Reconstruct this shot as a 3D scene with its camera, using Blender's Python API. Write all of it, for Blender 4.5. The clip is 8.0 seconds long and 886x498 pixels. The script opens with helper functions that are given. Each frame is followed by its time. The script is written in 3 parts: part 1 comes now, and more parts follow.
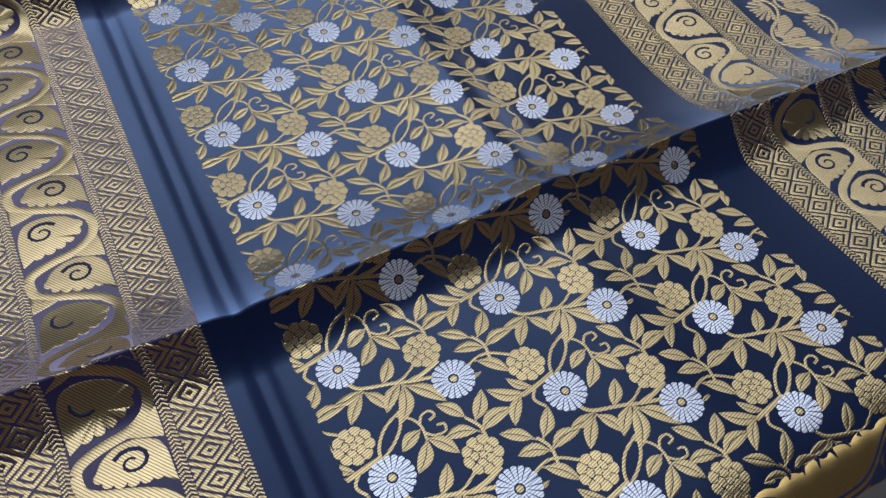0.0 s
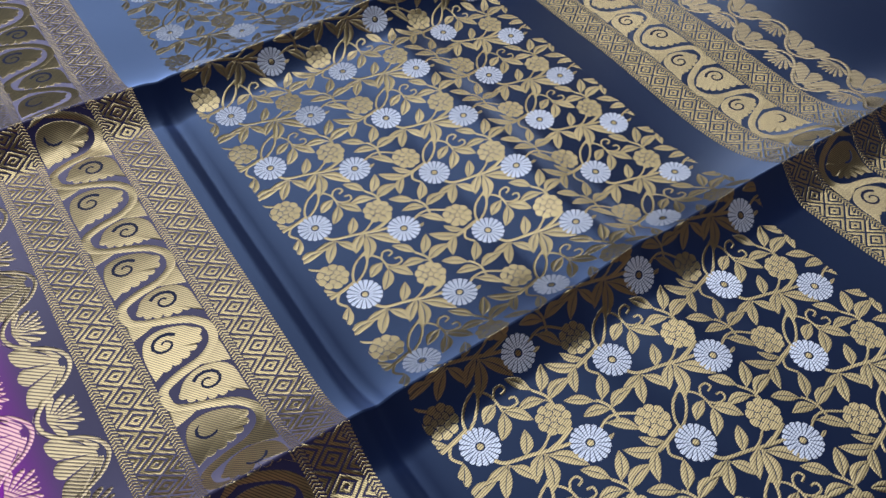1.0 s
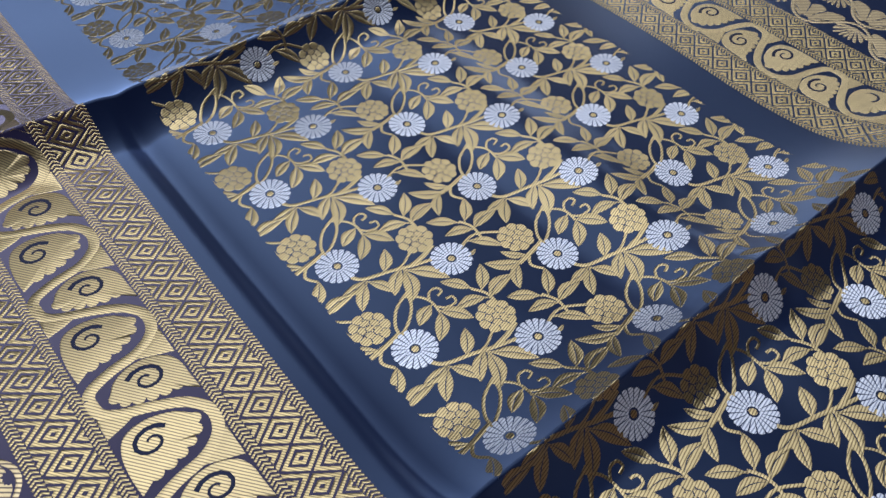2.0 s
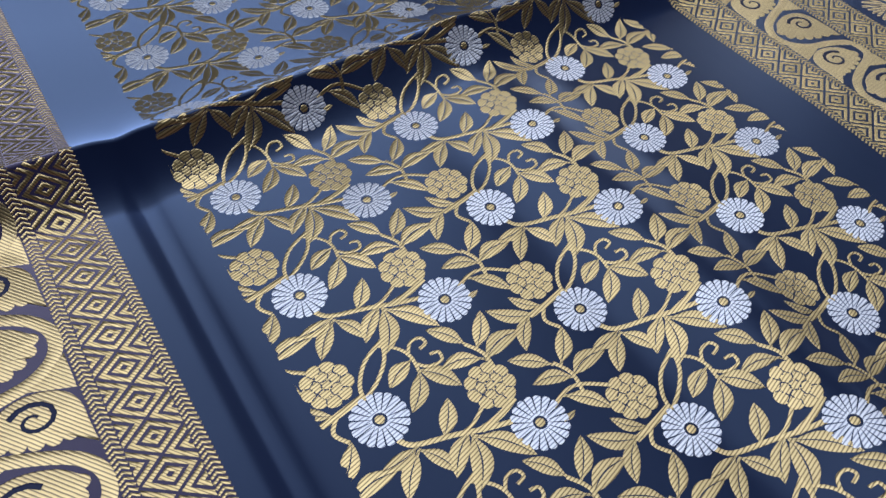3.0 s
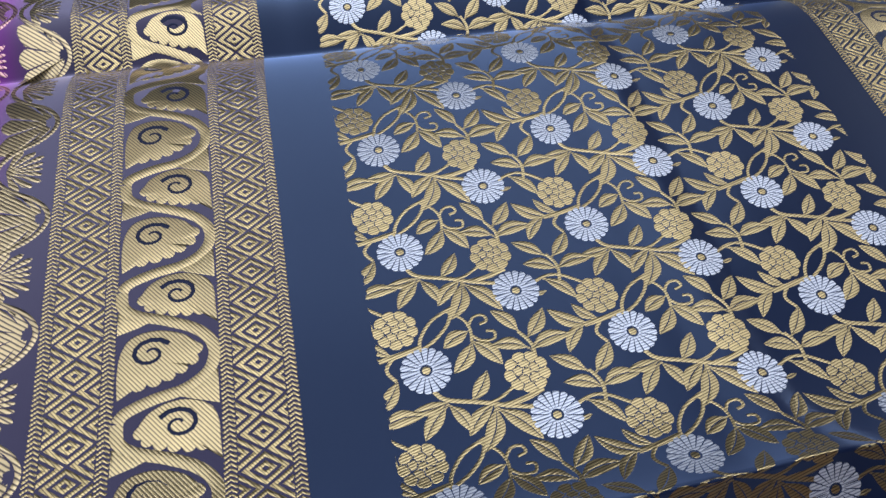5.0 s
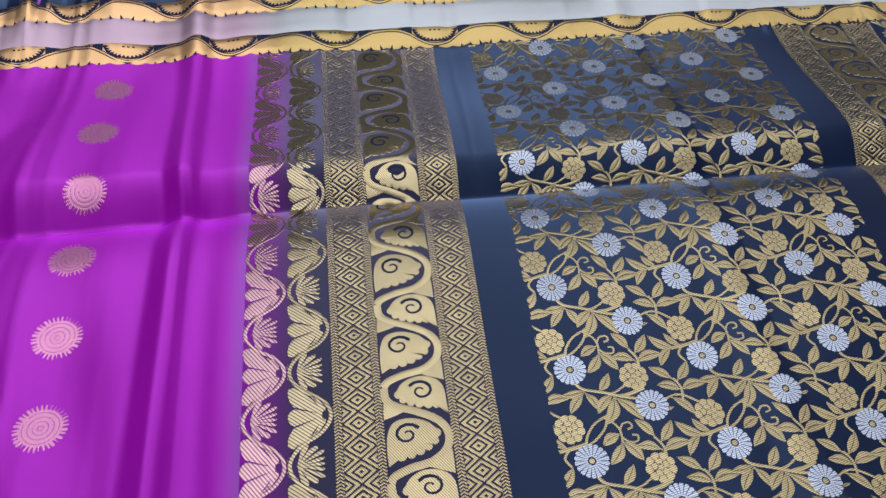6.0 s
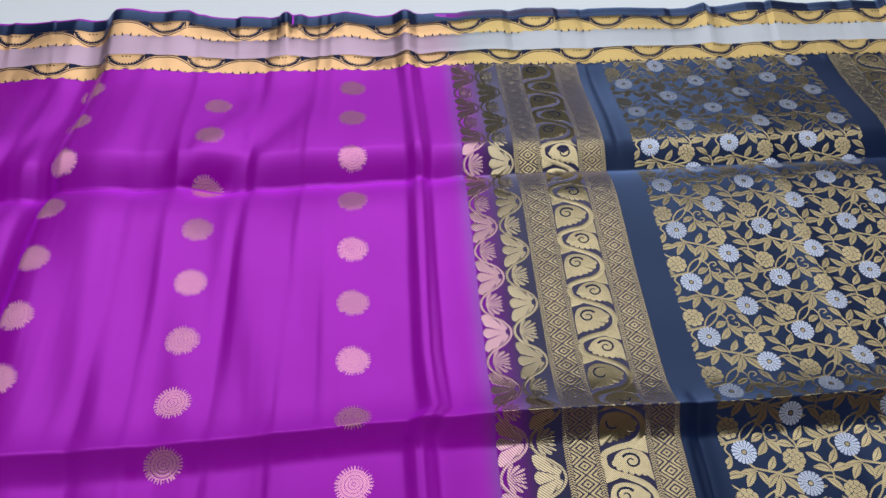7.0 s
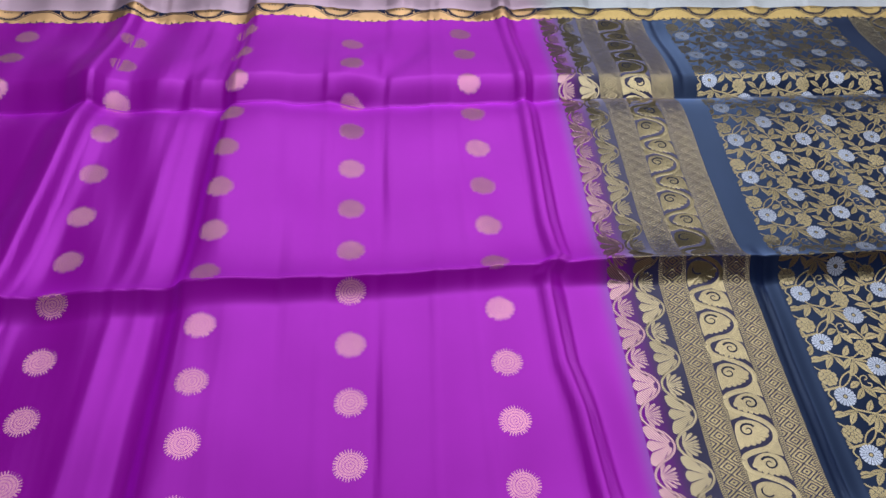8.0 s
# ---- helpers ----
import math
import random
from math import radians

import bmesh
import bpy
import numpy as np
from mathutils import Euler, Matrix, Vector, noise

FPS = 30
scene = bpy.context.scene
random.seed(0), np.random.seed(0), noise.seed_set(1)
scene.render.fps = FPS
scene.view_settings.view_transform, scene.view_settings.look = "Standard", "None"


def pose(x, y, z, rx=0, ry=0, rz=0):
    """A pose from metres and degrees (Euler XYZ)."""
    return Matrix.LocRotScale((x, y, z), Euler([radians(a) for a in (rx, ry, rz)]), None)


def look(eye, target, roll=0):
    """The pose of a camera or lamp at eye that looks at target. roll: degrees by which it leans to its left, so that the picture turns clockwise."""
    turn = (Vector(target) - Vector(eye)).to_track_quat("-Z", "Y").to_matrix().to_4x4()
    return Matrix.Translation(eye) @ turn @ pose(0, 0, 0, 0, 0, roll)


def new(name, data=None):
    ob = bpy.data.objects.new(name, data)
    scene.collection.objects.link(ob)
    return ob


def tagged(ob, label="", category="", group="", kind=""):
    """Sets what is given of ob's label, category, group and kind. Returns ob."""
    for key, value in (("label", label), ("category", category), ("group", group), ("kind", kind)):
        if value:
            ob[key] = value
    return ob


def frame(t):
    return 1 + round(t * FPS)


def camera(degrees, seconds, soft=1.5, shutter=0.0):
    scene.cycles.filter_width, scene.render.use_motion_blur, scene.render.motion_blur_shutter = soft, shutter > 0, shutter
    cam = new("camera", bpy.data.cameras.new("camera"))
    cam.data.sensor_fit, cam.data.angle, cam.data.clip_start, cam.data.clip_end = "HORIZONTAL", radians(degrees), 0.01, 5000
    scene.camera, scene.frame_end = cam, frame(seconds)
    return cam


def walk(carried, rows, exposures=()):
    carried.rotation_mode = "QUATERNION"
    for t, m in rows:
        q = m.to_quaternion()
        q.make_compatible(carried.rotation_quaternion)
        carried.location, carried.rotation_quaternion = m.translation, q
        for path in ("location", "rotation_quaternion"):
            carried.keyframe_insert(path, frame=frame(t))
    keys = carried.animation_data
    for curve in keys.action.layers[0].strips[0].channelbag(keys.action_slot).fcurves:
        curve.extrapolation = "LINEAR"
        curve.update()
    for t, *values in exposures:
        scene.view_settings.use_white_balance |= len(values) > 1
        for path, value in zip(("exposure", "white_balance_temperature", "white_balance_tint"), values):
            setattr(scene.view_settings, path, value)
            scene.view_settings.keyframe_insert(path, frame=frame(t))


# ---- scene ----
cam = camera(60.06, 8.0)
PATH = [
    (0, (-0.0524, -0.5743, 0.3289), (0.5778, 0.4315, -1.2806), 5.35),
    (0.5, (-0.0838, -0.5587, 0.3513), (0.6018, 0.4559, -1.2300), 4.12),
    (1, (-0.1232, -0.5281, 0.3566), (0.6450, 0.4847, -1.1883), 3.49),
    (1.2, (-0.1344, -0.5137, 0.3516), (0.6692, 0.4908, -1.1796), 3.36),
    (2.3, (-0.1063, -0.4164, 0.2508), (0.7846, 0.5789, -1.2371), 2.86),
    (2.5, (-0.0945, -0.3990, 0.2418), (0.7785, 0.6120, -1.2474), 3.31),
    (3, (-0.0629, -0.3470, 0.2299), (0.7212, 0.7164, -1.2710), 4.55),
    (3.5, (-0.0458, -0.2946, 0.2290), (0.6133, 0.8174, -1.2975), 5.33),
    (3.8, (-0.0416, -0.2625, 0.2294), (0.5537, 0.8776, -1.3025), 5.89),
    (4, (-0.0375, -0.2394, 0.2368), (0.5019, 0.8952, -1.3194), 5.91),
    (4.5, (-0.0282, -0.1862, 0.2526), (0.3860, 0.9589, -1.3344), 5.15),
    (5, (-0.0369, -0.1446, 0.2781), (0.2846, 1.0113, -1.3212), 4.42),
    (5.2, (-0.0500, -0.1321, 0.3020), (0.2456, 1.0157, -1.3093), 4.51),
    (6.3, (-0.1609, -0.1880, 0.4994), (0.0055, 0.9737, -1.1209), 2.99),
    (6.5, (-0.1880, -0.2215, 0.5353), (-0.0377, 0.9398, -1.0861), 2.78),
    (7, (-0.2918, -0.3372, 0.6084), (-0.1525, 0.8440, -0.9989), 3.10),
    (7.5, (-0.4063, -0.4486, 0.6423), (-0.2498, 0.7549, -0.9470), 3.99),
    (8, (-0.4518, -0.5590, 0.6481), (-0.2833, 0.6838, -0.9096), 4.63),
]
walk(cam, [(t, look(eye, target, roll)) for t, eye, target, roll in PATH], [(0, 0.13), (5.2, 0.16), (6.3, -0.12), (8, -0.12)])

# ---- light ----
world = bpy.data.worlds.new("room_light")
scene.world = world
world.use_nodes = True
wbg = world.node_tree.nodes["Background"]
wbg.inputs["Color"].default_value = (0.75, 0.85, 1.0, 1)
wbg.inputs["Strength"].default_value = 0.05


def area_lamp(name, eye, target, sx, sy, watts, colour):
    data = bpy.data.lights.new(name, "AREA")
    data.shape, data.size, data.size_y, data.energy, data.color = "RECTANGLE", sx, sy, watts, colour
    ob = new(name, data)
    ob.matrix_world = look(eye, target)
    return ob


# a long bright ceiling panel over the table, then two unseen fill lamps added for the reflections
area_lamp("ceiling_lamp", (-0.05, 0.50, 1.98), (-0.05, 0.50, 0), 2.3, 2.4, 54, (0.89, 0.945, 1.0))
# unseen fill at the side, added to brighten the gold at the right end
area_lamp("side_fill", (2.56, 1.7, 0.9), (0, 1.7, 0.9), 1.0, 1.0, 8, (0.95, 0.98, 1.0))
# unseen dim blue fill, added ahead of the table
area_lamp("ahead_fill", (-0.6, 2.26, 1.15), (-0.6, 0, 1.15), 2.4, 1.1, 0.8, (0.55, 0.75, 1.0))

# ---- materials ----


def material(name):
    m = bpy.data.materials.new(name)
    m.use_nodes = True
    nt = m.node_tree
    return m, nt, nt.nodes["Principled BSDF"]


def node(nt, kind, **values):
    n = nt.nodes.new(kind)
    for k, v in values.items():
        n.inputs[k].default_value = v
    return n


def mapped(nt, scale, angle):
    tc = nt.nodes.new("ShaderNodeTexCoord")
    mp = nt.nodes.new("ShaderNodeMapping")
    mp.inputs["Scale"].default_value = scale
    mp.inputs["Rotation"].default_value = (0, 0, radians(angle))
    nt.links.new(tc.outputs["UV"], mp.inputs["Vector"])
    return mp.outputs["Vector"]


def ribs(nt, period, angle, distort=0.4):
    """Thread ribs with the given period in metres."""
    w = node(nt, "ShaderNodeTexWave", Scale=0.314 / period, Distortion=distort)
    w.inputs["Detail"].default_value = 1.0
    w.inputs["Detail Scale"].default_value = 1.5
    nt.links.new(mapped(nt, (1, 1, 1), angle), w.inputs["Vector"])
    return w


def mix(nt, fac, a, b):
    m = nt.nodes.new("ShaderNodeMix")
    m.data_type = "RGBA"
    for sock, val in ((m.inputs["Factor"], fac), (m.inputs["A"], a), (m.inputs["B"], b)):
        if isinstance(val, (tuple, float, int)):
            sock.default_value = val if not isinstance(val, tuple) else (*val, 1)
        else:
            nt.links.new(val, sock)
    return m.outputs["Result"]


def blotches(nt, scale, low, high, detail=3.0):
    n = node(nt, "ShaderNodeTexNoise", Scale=scale, Detail=detail)
    nt.links.new(mapped(nt, (1, 1, 1), 0), n.inputs["Vector"])
    r = nt.nodes.new("ShaderNodeMapRange")
    r.inputs["To Min"].default_value, r.inputs["To Max"].default_value = low, high
    nt.links.new(n.outputs["Fac"], r.inputs["Value"])
    return r.outputs["Result"]


def bumped(nt, bsdf, height, strength, distance):
    b = nt.nodes.new("ShaderNodeBump")
    b.inputs["Strength"].default_value, b.inputs["Distance"].default_value = strength, distance
    nt.links.new(height, b.inputs["Height"])
    nt.links.new(b.outputs["Normal"], bsdf.inputs["Normal"])


def silk(name, colour, gloss, ior=1.45, rough=0.42, fade=None, sheen=0.9, fuzz=0.0, streak=0.0006, grow=1.7, aniso=0.6):
    """Satin silk ground with a coloured gloss; fade = (x0, x1, colour) dyes it along the length."""
    m, nt, p = material(name)
    tone = blotches(nt, 14, 0.85, 1.1)
    col = colour
    if fade:
        tc = nt.nodes.new("ShaderNodeTexCoord")
        sep = nt.nodes.new("ShaderNodeSeparateXYZ")
        nt.links.new(tc.outputs["UV"], sep.inputs[0])
        r = nt.nodes.new("ShaderNodeMapRange")
        r.interpolation_type = "SMOOTHSTEP"
        r.inputs["From Min"].default_value, r.inputs["From Max"].default_value = fade[0], fade[1]
        nt.links.new(sep.outputs["X"], r.inputs["Value"])
        col = mix(nt, r.outputs["Result"], colour, fade[2])
        shade = mix(nt, r.outputs["Result"], gloss, fade[3])
        nt.links.new(shade, p.inputs["Specular Tint"])
        nt.links.new(shade, p.inputs["Sheen Tint"])
    else:
        p.inputs["Specular Tint"].default_value = (*gloss, 1)
    hsv = nt.nodes.new("ShaderNodeHueSaturation")
    if isinstance(col, tuple):
        hsv.inputs["Color"].default_value = (*col, 1)
    else:
        nt.links.new(col, hsv.inputs["Color"])
    nt.links.new(tone, hsv.inputs["Value"])
    nt.links.new(hsv.outputs["Color"], p.inputs["Base Color"])
    nt.links.new(blotches(nt, 40, rough - 0.05, rough + 0.05), p.inputs["Roughness"])
    p.inputs["IOR"].default_value = ior
    p.inputs["Specular IOR Level"].default_value = 0.25
    p.inputs["Sheen Weight"].default_value = sheen
    p.inputs["Sheen Roughness"].default_value = 0.36
    p.inputs["Sheen Tint"].default_value = (*gloss, 1)
    w = ribs(nt, 0.0008, 0)
    bumped(nt, p, w.outputs["Fac"], 0.05, 0.0001)
    if fuzz:
        # faint lengthwise draw lines left by folding
        draw = node(nt, "ShaderNodeTexNoise", Scale=1.0, Detail=2.0)
        nt.links.new(mapped(nt, (34, 3.0, 1), 0), draw.inputs["Vector"])
        slub = nt.nodes.new("ShaderNodeBump")
        slub.inputs["Strength"].default_value, slub.inputs["Distance"].default_value = 1.0, streak
        nt.links.new(draw.outputs["Fac"], slub.inputs["Height"])
        nt.links.new(slub.outputs["Normal"], nt.nodes["Bump"].inputs["Normal"])
        # satin floats: a tinted gloss, narrow along the length and wide across it, that grows towards low angles
        lw = nt.nodes.new("ShaderNodeLayerWeight")
        lw.inputs["Blend"].default_value = 0.5
        pw = nt.nodes.new("ShaderNodeMath")
        pw.operation = "POWER"
        pw.inputs[1].default_value = grow
        nt.links.new(lw.outputs["Facing"], pw.inputs[0])
        sc = nt.nodes.new("ShaderNodeMath")
        sc.operation = "MULTIPLY"
        sc.use_clamp = True
        sc.inputs[1].default_value = fuzz
        nt.links.new(pw.outputs[0], sc.inputs[0])
        gl = nt.nodes.new("ShaderNodeBsdfAnisotropic")
        gl.inputs["Roughness"].default_value = 0.41
        gl.inputs["Anisotropy"].default_value = aniso
        tg = nt.nodes.new("ShaderNodeTangent")
        tg.direction_type, tg.uv_map = "UV_MAP", "UVMap"
        nt.links.new(tg.outputs[0], gl.inputs["Tangent"])
        nt.links.new(slub.outputs["Normal"], gl.inputs["Normal"])
        nt.links.new(mix(nt, sc.outputs[0], (0.0, 0.0, 0.0), shade if fade else gloss), gl.inputs["Color"])
        both = nt.nodes.new("ShaderNodeAddShader")
        nt.links.new(p.outputs[0], both.inputs[0]), nt.links.new(gl.outputs[0], both.inputs[1])
        nt.links.new(both.outputs[0], nt.nodes["Material Output"].inputs["Surface"])
    return m


def zari(name, light, dark, period, angle, rough=0.36, metal=0.85, depth=0.5, contrast=0.7, blush=None):
    """Metal-thread brocade with ribs."""
    m, nt, p = material(name)
    w = ribs(nt, period, angle, 0.6)
    r = nt.nodes.new("ShaderNodeMapRange")
    r.inputs["From Min"].default_value, r.inputs["From Max"].default_value = 0.05, 0.55
    nt.links.new(w.outputs["Fac"], r.inputs["Value"])
    patch = blotches(nt, 90, 1 - contrast, 1.0)
    base = mix(nt, r.outputs["Result"], dark, light)
    if blush:
        tc = nt.nodes.new("ShaderNodeTexCoord")
        sep = nt.nodes.new("ShaderNodeSeparateXYZ")
        nt.links.new(tc.outputs["UV"], sep.inputs[0])
        b = nt.nodes.new("ShaderNodeMapRange")
        b.inputs["From Min"].default_value, b.inputs["From Max"].default_value = -0.22, -0.18
        nt.links.new(sep.outputs["X"], b.inputs["Value"])
        base = mix(nt, b.outputs["Result"], blush, base)
    tint = nt.nodes.new("ShaderNodeObjectInfo")
    hsv = nt.nodes.new("ShaderNodeHueSaturation")
    jit = nt.nodes.new("ShaderNodeMapRange")
    jit.inputs["To Min"].default_value, jit.inputs["To Max"].default_value = 0.88, 1.08
    nt.links.new(tint.outputs["Random"], jit.inputs["Value"])
    nt.links.new(jit.outputs["Result"], hsv.inputs["Value"])
    nt.links.new(mix(nt, patch, dark, base), hsv.inputs["Color"])
    nt.links.new(hsv.outputs["Color"], p.inputs["Base Color"])
    p.inputs["Metallic"].default_value = metal
    p.inputs["Sheen Weight"].default_value = 0.06
    p.inputs["Sheen Roughness"].default_value = 0.42
    p.inputs["Sheen Tint"].default_value = (0.72, 0.76, 1.0, 1)
    p.inputs["Roughness"].default_value = rough + 0.11
    # the metal threads run across the cloth: their gloss spreads along its length
    p.inputs["Anisotropic"].default_value = 0.9
    tg = nt.nodes.new("ShaderNodeTangent")
    tg.direction_type, tg.uv_map = "UV_MAP", "UVMap"
    nt.links.new(tg.outputs[0], p.inputs["Tangent"])
    bumped(nt, p, w.outputs["Fac"], depth, 0.0004)
    return m


NAVY, BLUE = (0.0045, 0.009, 0.034), (0.36, 0.52, 0.92)
PURPLE, VIOLET = (0.27, 0.003, 0.315), (0.75, 0.11, 0.95)
purple_silk = silk("purple_silk", PURPLE, VIOLET, 1.45, 0.36, (-0.225, -0.190, (0.05, 0.015, 0.10), (0.5, 0.45, 1.0)), 0.1, 0.62, 0.0009, 0.7, 0.40)
band_silk = silk("shot_silk", (0.20, 0.006, 0.28), VIOLET, 1.45, 0.42, (-0.215, -0.165, (0.018, 0.016, 0.050), (0.46, 0.43, 0.62)), 0.1, 1.0)
navy_silk = silk("navy_silk", NAVY, BLUE, 1.45, 0.40, None, 0.05, 0.76, 0.0003)
gold = zari("gold_zari", (0.65, 0.52, 0.29), (0.17, 0.13, 0.075), 0.0012, 75, 0.31, 0.92, 0.12, 0.35)
gold_band = zari("gold_band_zari", (0.70, 0.56, 0.31), (0.18, 0.145, 0.11), 0.0013, -38, 0.31, 0.92, 0.14, 0.35)
lozenge_gold = zari("lozenge_zari", (0.62, 0.49, 0.26), (0.19, 0.15, 0.09), 0.0011, -38, 0.31, 0.92, 0.10, 0.2)
lotus_gold = zari("lotus_zari", (0.66, 0.53, 0.32), (0.10, 0.08, 0.08), 0.0019, -52, 0.31, 0.9, 0.14, 0.3)
rose_gold = zari("rose_gold_zari", (0.74, 0.47, 0.44), (0.20, 0.06, 0.18), 0.0019, -38, 0.30, 0.85, 0.14, 0.35)
pale_gold = zari("border_gold", (0.58, 0.41, 0.17), (0.44, 0.30, 0.11), 0.0007, 0, 0.30, 0.92, 0.08, 0.2, (0.78, 0.46, 0.24))
silver = zari("silver_zari", (0.74, 0.78, 0.90), (0.22, 0.25, 0.38), 0.0013, 80, 0.38, 0.55, 0.12, 0.3)
silver_band = zari("silver_band", (0.44, 0.45, 0.48), (0.36, 0.37, 0.40), 0.0007, 0, 0.36, 0.85, 0.06, 0.2, (0.48, 0.32, 0.42))
butta_thread = zari("medallion_thread", (0.98, 0.50, 0.54), (0.42, 0.03, 0.42), 0.0012, 30, 0.34, 0.55, 0.10, 0.3)
dark_thread = silk("dark_thread", (0.012, 0.012, 0.035), BLUE, 1.5, 0.5)

m_, nt_, p_ = material("white_laminate")
p_.inputs["Roughness"].default_value = 0.45
nt_.links.new(mix(nt_, blotches(nt_, 8, 0, 1), (0.80, 0.83, 0.86), (0.86, 0.88, 0.90)), p_.inputs["Base Color"])
white_top = m_
# grey of the added, unseen walls and ceiling, kept dark so the gold reflects dim
m_, nt_, p_ = material("unseen_room_grey")
p_.inputs["Roughness"].default_value = 0.8
nt_.links.new(mix(nt_, blotches(nt_, 3, 0, 1), (0.11, 0.11, 0.12), (0.14, 0.14, 0.15)), p_.inputs["Base Color"])
room_grey = m_
# brown for the cloth's near slopes to reflect, on an added wall
m_, nt_, p_ = material("brown_reflection_wall")
p_.inputs["Roughness"].default_value = 0.8
nt_.links.new(mix(nt_, blotches(nt_, 3, 0, 1), (0.40, 0.22, 0.14), (0.46, 0.27, 0.18)), p_.inputs["Base Color"])
brown_reflection = m_
m_, nt_, p_ = material("grey_floor_tile")
p_.inputs["Roughness"].default_value = 0.4
nt_.links.new(mix(nt_, blotches(nt_, 6, 0, 1), (0.22, 0.21, 0.20), (0.30, 0.29, 0.28)), p_.inputs["Base Color"])
floor_mat = m_

# ---- the shape of the laid-out cloth ----
CREASE_A, CREASE_B, CREASE_C = -0.072, -0.365, 0.217
PITCH = 0.0612   # loom repeat across the width
WIDE = 0.0902    # repeat along the length


def smooth(a, b, x):
    t = np.clip((x - a) / (b - a), 0, 1)
    return t * t * (3 - 2 * t)


def fold_profile(y, firm=1.0):
    def ridge(y0, h, near, far):
        d = y - y0
        return np.where(d < 0, h * np.clip(1 + d / near, 0, 1) ** 1.5, h * np.exp(-np.maximum(d, 0) / far))

    def valley(y0, h, near, far):
        d = y - y0
        return np.where(d < 0, -h * np.exp(np.minimum(d, 0) / near), -h * np.clip(1 - d / far, 0, 1) ** 1.5)
    k = 0.30 * firm
    return (0.70 + k) * (ridge(CREASE_A, 0.0205, 0.025, 0.022) + ridge(CREASE_B, 0.0205, 0.025, 0.022)) + (1.35 - 0.35 * firm) * valley(CREASE_C, 0.013, 0.020, 0.034)


def firm_at(x):
    """The ridges stand lower in the plain purple silk than in the brocade."""
    return smooth(-0.28, -0.19, x)


def crimp(x, c, left, right, h):
    """A soft fold with its own flank on either side."""
    d = x - c
    t = np.where(d < 0, np.clip(1 + d / left, 0, 1), np.clip(1 - d / right, 0, 1))
    return h * t * t * (3 - 2 * t)


YS = np.linspace(-0.9, 0.75, 16501)
LANES = (-0.53, -0.40, -0.34, -0.22, -0.10, -0.04, 0.07, 0.19, 0.26)


def eased(values):
    """A soft run through the values given at the lanes across the width."""
    z = np.interp(YS, LANES, values)
    k = np.ones(401) / 401
    return np.convolve(np.pad(z, 200, mode="edge"), k, mode="valid")


# how far each lane stands above the table's mean, and how far the cloth is pulled across at four places of its length
SAG = eased((0.0072, -0.0021, -0.0064, -0.0032, -0.0023, -0.0016, -0.0009, 0.0050, 0.0026))
PULL_AT = (-0.62, -0.325, 0.0, 0.23)
PULL = [eased(v) for v in ((0.0, 0.0, 0.0040, 0.0017, 0.0008, 0.0019, 0.0021, -0.0065, 0.0),
                           (0.0, 0.0, 0.0048, 0.0040, 0.0040, -0.0027, -0.0035, -0.0071, -0.0006),
                           (-0.0030, -0.0044, -0.0003, -0.0020, -0.0014, -0.0020, -0.0015, -0.0002, -0.0034),
                           (-0.0011, -0.0021, 0.0039, 0.0022, 0.0013, 0.0034, 0.0038, 0.0028, 0.0024))]


def pulled(x, y):
    f = np.interp(x, PULL_AT, np.arange(4))
    rows = np.stack([np.interp(y, YS, v) for v in PULL])
    return sum(np.clip(1 - np.abs(f - k), 0, 1) * rows[k] for k in range(4))


# pinched folds that stand across the border
PINCH = random.Random(11)
PINCH_X = np.cumsum([PINCH.choice((0.006, 0.010, 0.022, 0.034, 0.045)) for _ in range(84)]) - 1.2
PINCH_Z = np.array([PINCH.triangular(-0.0012, 0.0022, -0.0004) for _ in range(84)])
PINCH_TILT = np.array([PINCH.uniform(-0.06, 0.04) for _ in range(84)])


